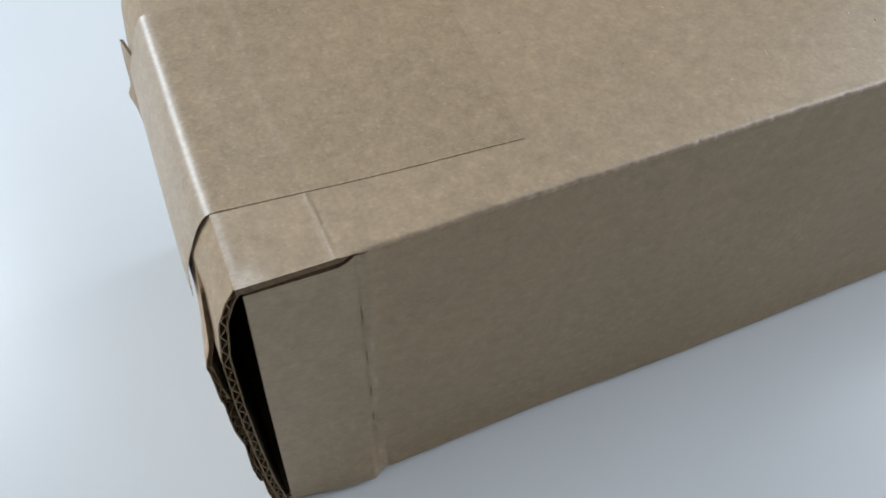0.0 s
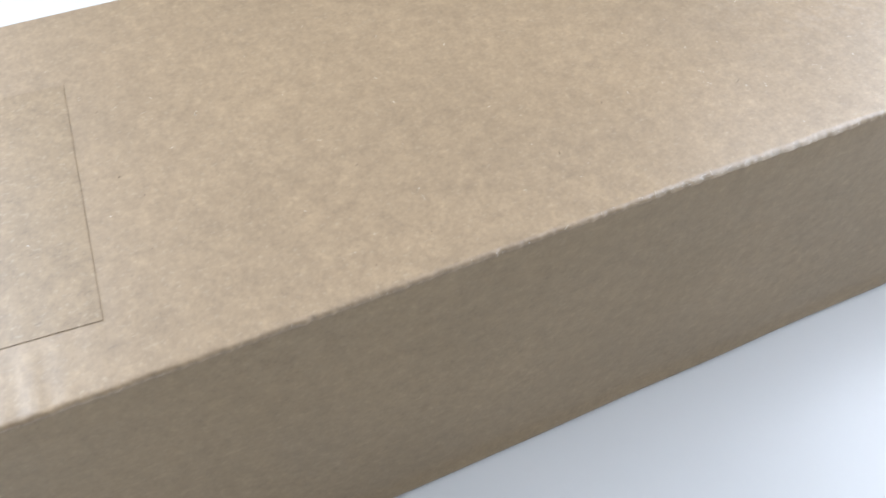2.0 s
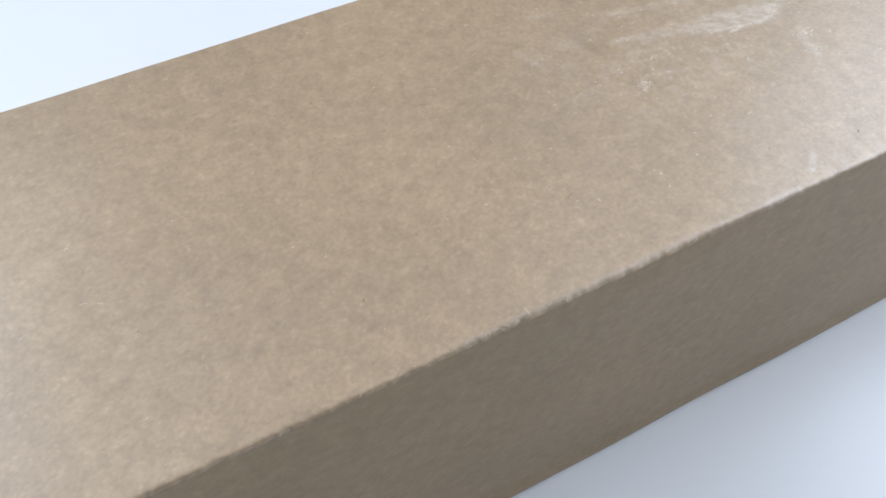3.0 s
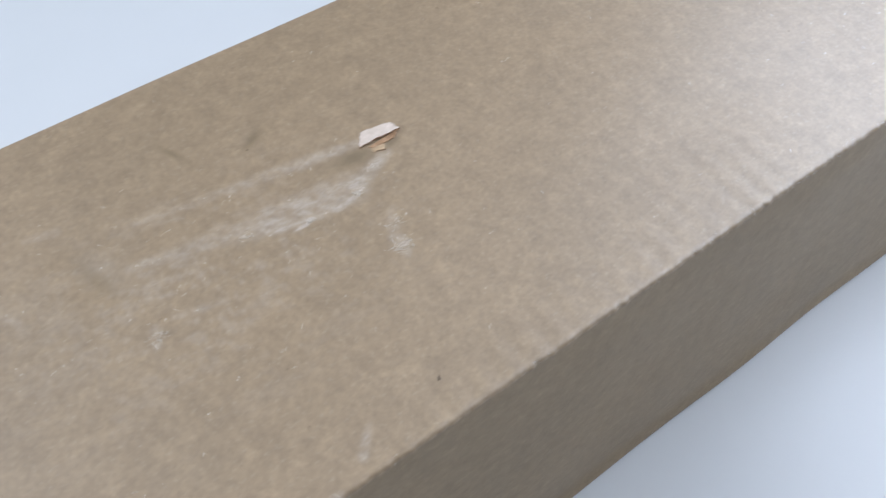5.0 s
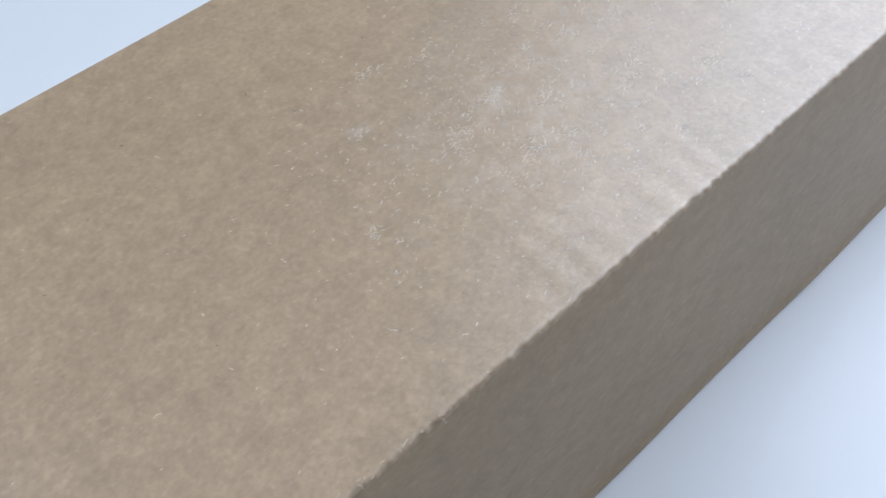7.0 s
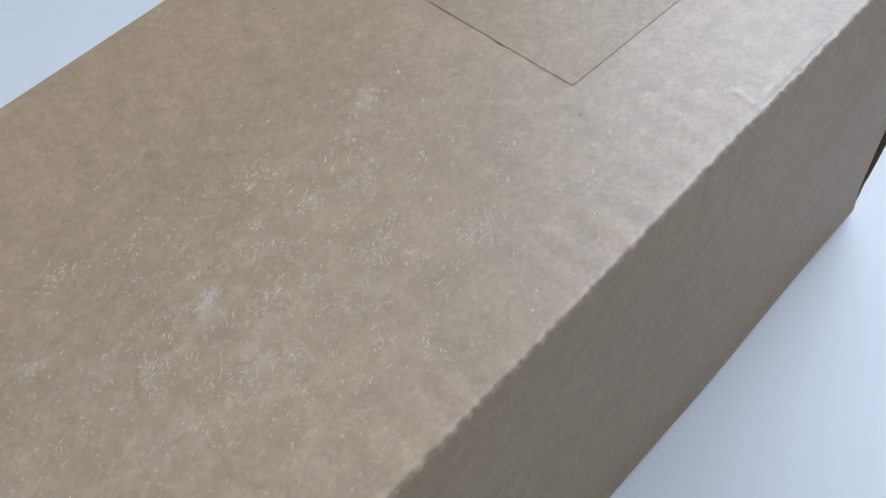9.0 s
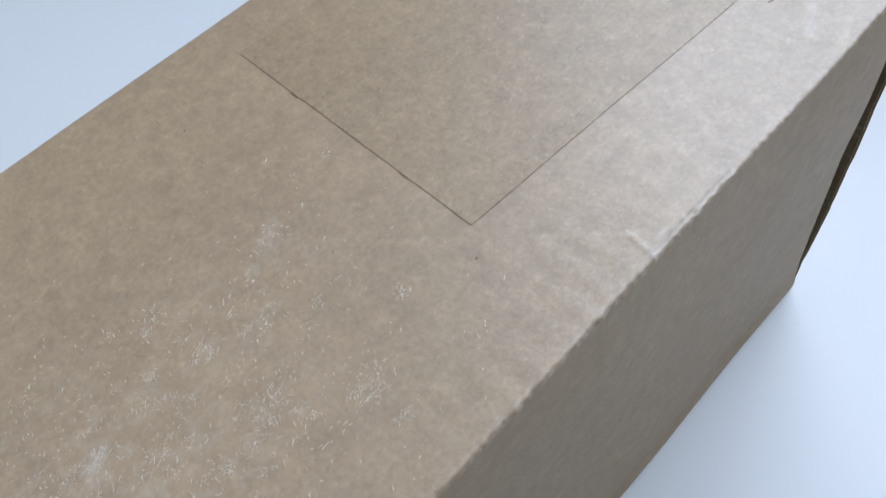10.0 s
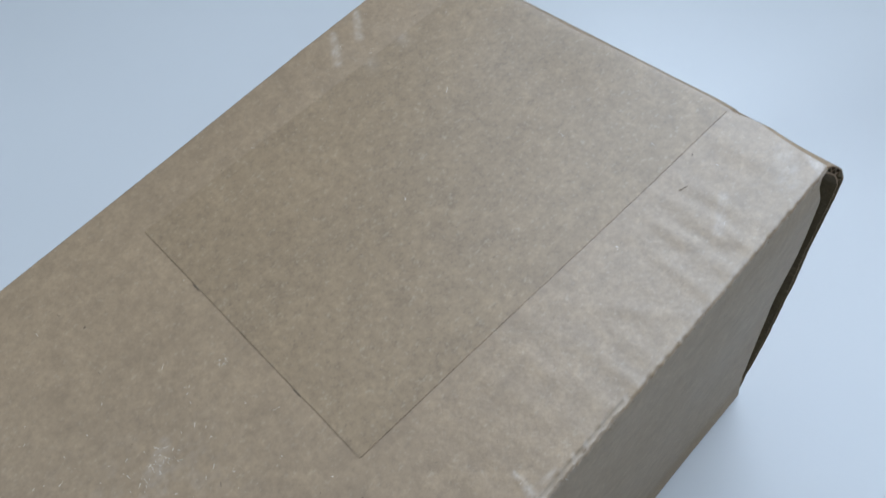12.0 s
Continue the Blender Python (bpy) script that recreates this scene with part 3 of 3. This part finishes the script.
# perforation cuts along the crease of the front
for z0, z1 in ((0.0985, 0.0900), (0.0790, 0.0715), (0.0605, 0.0535), (0.0445, 0.0375)):
    n = 9
    zs = np.linspace(z0, z1, n)
    wd = 0.00020 * np.sin(np.linspace(0.15, math.pi - 0.15, n))
    cx = 0.0256 + 0.00005 * np.sin(zs * 900)
    yy = -side_offset(cx, zs, 0.116, -1) - 0.00008
    A = np.stack([np.stack([cx - wd, yy, zs], 1), np.stack([cx + wd, yy, zs], 1)], 1)
    B = A + np.array((0, 0.0006, 0))
    slab("perforation_cut", A, B, [SPECK, SPECK], box)


# paper tape over each end
def tape(points, ya, yb, skew, slant, label):
    q, s = resample(points, 0.0006)
    vs = np.linspace(0, 1, 40)
    ya_, yb_ = ya + skew * (q[:, 0] - q[0, 0]), yb + skew * (q[:, 0] - q[0, 0])
    Yg = ya_[:, None] + vs[None, :] * (yb_ - ya_)[:, None]
    fade = np.clip(1 - np.abs(q[:, 0] - q[0, 0]) / 0.03, 0, 1)      # the cut end runs a little askew
    Xg = q[:, 0][:, None] + slant * fade[:, None] * vs[None, :]
    Xg = Xg + np.clip(q[:, 0][:, None] / LEN, 0, 1) ** 20 * right_bend(Yg, q[:, 1][:, None]) + np.where(q[:, 0] < 0, 1, 0)[:, None] * left_bend(Yg, q[:, 1][:, None])
    Zg = np.broadcast_to(q[:, 1][:, None], Yg.shape)
    flat = np.clip((Zg - HGT + 0.0005) / 0.0005, 0, 1)
    Zg = Zg + flat * top_height(np.clip(Xg, 0, LEN), Yg)
    low = np.stack([Xg, Yg, Zg], -1)
    tan = np.gradient(q, axis=0)
    tan /= np.linalg.norm(tan, axis=1)[:, None]
    up = np.stack([-tan[:, 1], 0 * tan[:, 0], tan[:, 0]], 1)
    if up[0, 2] < 0:
        up = -up
    hi = low + 0.00013 * up[:, None, :]
    low = low + 0.00004 * up[:, None, :]
    if points[0][0] > points[-1][0]:
        hi, low = hi[::-1], low[::-1]
    ob = slab("tape", hi, low, [TAPE, TAPE_EDGE, TAPE], box, label)
    gx, gy = hi[..., 0].ravel(), hi[..., 1].ravel()
    # left-hand fold: its highlight and the lit rounding behind put into the colour
    fold = 0.16 * np.exp(-((gx + 0.0002 + 0.012 * gy) / 0.0012) ** 2) * np.clip(1.35 - gy / 0.06, 0, 1) * np.clip(0.7 + 0.5 * lattice(0.012, 83, 2)(gy, 0 * gy), 0.2, 1)
    fold = fold + 0.22 * np.exp(-((gx + 0.0008) / 0.0028) ** 2) * np.clip((gy - 0.055) / 0.025, 0, 1)
    # back facets that catch more light, painted paler on the tape
    fold = fold + 0.30 * np.exp(-((gx - 0.665 - 0.0012 * np.sin(260 * gy)) / 0.0016) ** 2) * np.clip((gy - 0.094) / 0.004, 0, 1) + 0.22 * np.exp(-((gx - 0.6555 - 0.25 * (gy - 0.1)) / 0.0018) ** 2) * np.clip((gy - 0.094) / 0.004, 0, 1)
    fold = fold + 0.07 * np.exp(-((gx - 0.0203 - 0.0010 * np.sin(95 * gy)) / 0.0009) ** 2)
    val = np.concatenate([fold, np.zeros(len(ob.data.vertices) - fold.size)]).astype(np.float32)
    ob.data.attributes.new("scuff_light", "FLOAT", "POINT").data.foreach_set("value", val)
    return ob


Q = HGT + 0.00002
tape([(0.0721, Q), (0.0045, Q), (0.0010, Q + 0.00022), (-0.0009, HGT + 0.00004), (-0.0033, 0.1160), (-0.0057, 0.1090), (-0.0075, 0.104), (-0.0086, 0.0925)], 0.0156, 0.0870, -0.07, 0.0047, "matt brown paper tape over the end")
tape([(0.5864, Q), (LEN, Q), (0.6947, 0.1177), (0.7014, 0.1092), (0.7058, 0.1001), (0.7057, 0.084), (0.7033, 0.071)], 0.0289, 0.1024, -0.051, 0.0032, "matt brown paper tape over the end")


# the torn-up flake of liner on the top
def flake(corners, nu=14, nv=8):
    u, v = np.meshgrid(np.linspace(0, 1, nu), np.linspace(0, 1, nv), indexing="ij")
    a, b, c, d = (np.array(p) for p in corners)
    P = ((1 - u) * (1 - v))[..., None] * a + (u * (1 - v))[..., None] * b + (u * v)[..., None] * c + ((1 - u) * v)[..., None] * d
    rag = lattice(0.25, 44, 3)(u, v)
    P[..., 2] += 0.00035 * np.sin(u * math.pi) + 0.00006 * rag
    P[..., 0] += 0.00015 * rag * (np.abs(u - 0.5) * 2) ** 2
    P[..., 1] += 0.00014 * lattice(0.2, 45, 3)(u, v) * (np.abs(v - 0.5) * 2) ** 2
    up = P.copy()
    up[..., 2] += 0.0003
    return up[:, ::-1], P[:, ::-1]


a, b = flake(((0.3345, 0.0703, HGT - 0.0003), (0.3422, 0.0687, HGT - 0.0001), (0.3424, 0.0657, HGT + 0.0003), (0.3318, 0.0661, HGT)))
slab("torn_flake", a, b, [TORN_CREAM, TORN_ORANGE, TORN_ORANGE], box, "pale torn-up flake of paper")
a, b = flake(((0.3328, 0.0645, HGT - 0.0005), (0.3382, 0.0640, HGT - 0.0005), (0.3370, 0.0624, HGT - 0.0004), (0.3332, 0.0633, HGT - 0.0004)))
slab("torn_lip", a, b, [KRAFT_LIGHT, TORN_ORANGE, TORN_ORANGE], box, "pale lip of torn paper")


u, v = np.meshgrid(np.linspace(0, 1, 9), np.linspace(0, 1, 5), indexing="ij")
g = np.stack([0.3335 + 0.0087 * u + v * (0.0014 - 0.0034 * u), 0.0642 + 0.0001 * u + 0.0019 * (1 - v) * (0.5 + 0.5 * u)], -1)[:, ::-1]
z = HGT + 0.00016 + 0.0001 * lattice(0.002, 61)(g[..., 0], g[..., 1])[..., None]
slab("torn_core", np.concatenate([g, z], -1), np.concatenate([g, z - 0.0005], -1), [TORN_ORANGE, TORN_ORANGE], box, "orange-brown torn core of the board")


def hairs(name, roots, lengths, radius, lift, mat, parent=None, label="", heading=None):
    """Many short curled fibres in one mesh: three-sided tapering tubes of four joints."""
    verts, faces = [], []
    for (x, y, z), ln in zip(roots, lengths):
        ang = RNG.uniform(0, 2 * math.pi) if heading is None else heading + RNG.normal(0, 0.7)
        curl = RNG.normal(0, 0.9)
        p = np.array((x, y, z))
        tilt = abs(RNG.normal(0, lift))
        base = len(verts)
        for j in range(5):
            r = radius * (1 - 0.18 * j)
            side = np.array((-math.sin(ang), math.cos(ang), 0))
            for o in (side * r, -side * r, np.array((0, 0, 1.4 * r))):
                verts.append(p + o)
            ang += curl / 4
            p = p + ln / 4 * np.array((math.cos(ang) * math.cos(tilt), math.sin(ang) * math.cos(tilt), math.sin(tilt)))
            tilt *= 0.55
        for j in range(4):
            for e in range(3):
                q0, q1 = base + 3 * j + e, base + 3 * j + (e + 1) % 3
                faces.append((q0, q1, q1 + 3, q0 + 3))
    return tagged(mesh_ob(name, verts, faces, mat, None, parent, label), kind="stuff")


def on_top(x, y, up=0.00003):
    x, y = np.asarray(x, float), np.asarray(y, float)
    return np.stack([x, y, HGT + top_height(x, y) + up], -1)


# loose fibres of the rubbed patch, in small tufts, and single ones elsewhere
TUFTS = [(0.3120, 0.0548, 25, 0.5), (0.3240, 0.0552, 32, 0.6), (0.3241, 0.0375, 70, 1.3), (0.3262, 0.0440, 40, 1.5), (0.3310, 0.0600, 25, 0.6), (0.2733, 0.0475, 40, 1.1), (0.2985, 0.0590, 20, 0.6),
         (0.5383, 0.0475, 45, 1.2), (0.5155, 0.0445, 90, 1.6), (0.5532, 0.0207, 80, 2.2), (0.5611, 0.0565, 34, 2.6), (0.5016, 0.0680, 20, 2.2), (0.4898, 0.0562, 22, 2.0),
         (0.5100, 0.0283, 80, 2.4), (0.5186, 0.0268, 60, 1.6), (0.5396, 0.0304, 90, 2.0), (0.5357, 0.0602, 40, 2.0), (0.5020, 0.0400, 70, 2.6), (0.5230, 0.0370, 60, 2.4)]
spread = [(x, y, int(k), RNG.uniform(0.6, 1.6)) for x, y, k in zip(RNG.normal(0.520, 0.024, 130), RNG.normal(0.036, 0.016, 130), np.maximum(2, RNG.gamma(1.2, 8, 130)))]
reps = [k for _, _, k, _ in TUFTS + spread]
cx, cy, cr = (np.repeat([p[i] for p in TUFTS + spread], reps) for i in (0, 1, 3))
fx = np.concatenate([cx + 0.001 * cr * RNG.normal(0, 1, len(cx)), RNG.normal(0.520, 0.026, 800), RNG.normal(0.285, 0.025, 110)])
fy = np.concatenate([cy + 0.0007 * cr * RNG.normal(0, 1, len(cx)), RNG.normal(0.037, 0.018, 800), RNG.normal(0.058, 0.014, 110)])
ok = (fy > 0.004) & (fy < 0.108) & (fx < 0.583)
fx, fy = fx[ok], fy[ok]
tagged(hairs("paper_fibres", on_top(fx, fy, 0.0), RNG.gamma(2.2, 0.00023, len(fx)), 0.000053, 0.10, FIBRE), "pale loose paper fibres on a rubbed carton top", "fibres")
fx, fy = RNG.uniform(0.03, 0.68, 260), RNG.uniform(0.004, 0.112, 260)
hairs("surface_hairs", on_top(fx, fy), RNG.gamma(2.5, 0.0003, 260), 0.000040, 0.35, FIBRE, box)
fx = RNG.uniform(0.03, LEN - 0.002, 1500)
roots = np.stack([fx, RNG.uniform(-0.0004, 0.0006, 1500), HGT - RNG.uniform(0.0, 0.0006, 1500)], -1)
hairs("edge_fuzz", roots, RNG.gamma(2.2, 0.00018, 1500), 0.000055, 0.5, KRAFT, box, heading=-math.pi / 2)


fx = np.concatenate([RNG.uniform(0.10, 0.62, 160), RNG.normal(0.20, 0.008, 60), RNG.normal(0.42, 0.03, 120)])
roots = np.stack([fx, RNG.uniform(-0.0004, 0.0008, len(fx)), HGT - RNG.uniform(0.0, 0.0004, len(fx))], -1)
hairs("edge_fuzz", roots, RNG.gamma(2.2, 0.0003, len(fx)), 0.000034, 0.4, FIBRE, box)


# dark specks pressed into the top
def specks(places, sizes):
    verts, faces = [], []
    for (x, y, z), (ln, wd, ang) in zip(places, sizes):
        base = len(verts)
        for j in range(6):
            t = 2 * math.pi * j / 6 + RNG.normal(0, 0.15)
            dx, dy = ln * math.cos(t) / 2, wd * math.sin(t) / 2
            px, py = x + dx * math.cos(ang) - dy * math.sin(ang), y + dx * math.sin(ang) + dy * math.cos(ang)
            verts += [(px, py, z - 0.0001), (px, py, z + 0.00005)]
        faces.append(tuple(base + 2 * j + 1 for j in range(6)))
        for j in range(6):
            k = (j + 1) % 6
            faces.append((base + 2 * j, base + 2 * k, base + 2 * k + 1, base + 2 * j + 1))
    return tagged(mesh_ob("specks", verts, faces, SPECK, None, box, "", False), kind="stuff")


MARKS = [(0.0868, 0.0445, 0.4, 0.25, 0.5), (0.0829, 0.0518, 0.6, 0.2, 0.3), (0.1783, 0.0201, 1.0, 0.25, 1.4), (0.1965, 0.0308, 0.9, 0.25, 1.0),
         (0.1917, 0.0818, 0.9, 0.22, 0.9), (0.2341, 0.0244, 2.2, 0.16, 0.5), (0.3118, 0.0085, 1.3, 0.4, 0.9), (0.5665, 0.0447, 0.9, 0.16, 1.1),
         (0.5818, 0.0235, 0.6, 0.3, 0.2), (0.5870, 0.0471, 2.6, 0.30, 1.55), (0.5884, 0.0815, 2.6, 0.30, 1.55), (0.6767, 0.0226, 0.6, 0.4, 0.6),
         (0.6686, 0.0191, 2.4, 0.18, -0.3), (0.5674, 0.0925, 0.6, 0.3, 0.4), (0.4800, 0.0821, 1.4, 0.18, 1.2)]
mx, my = RNG.uniform(0.03, 0.68, 90), RNG.uniform(0.004, 0.112, 90)
places = np.concatenate([on_top([m[0] for m in MARKS], [m[1] for m in MARKS], 0.00008), on_top(mx, my)])
sizes = [(m[2] / 1000, m[3] / 1000, m[4]) for m in MARKS] + [(a / 1000, b / 1000, c) for a, b, c in zip(RNG.gamma(3, 0.12, 90), RNG.uniform(0.08, 0.2, 90), RNG.uniform(0, 3.1, 90))]
specks(places, sizes)
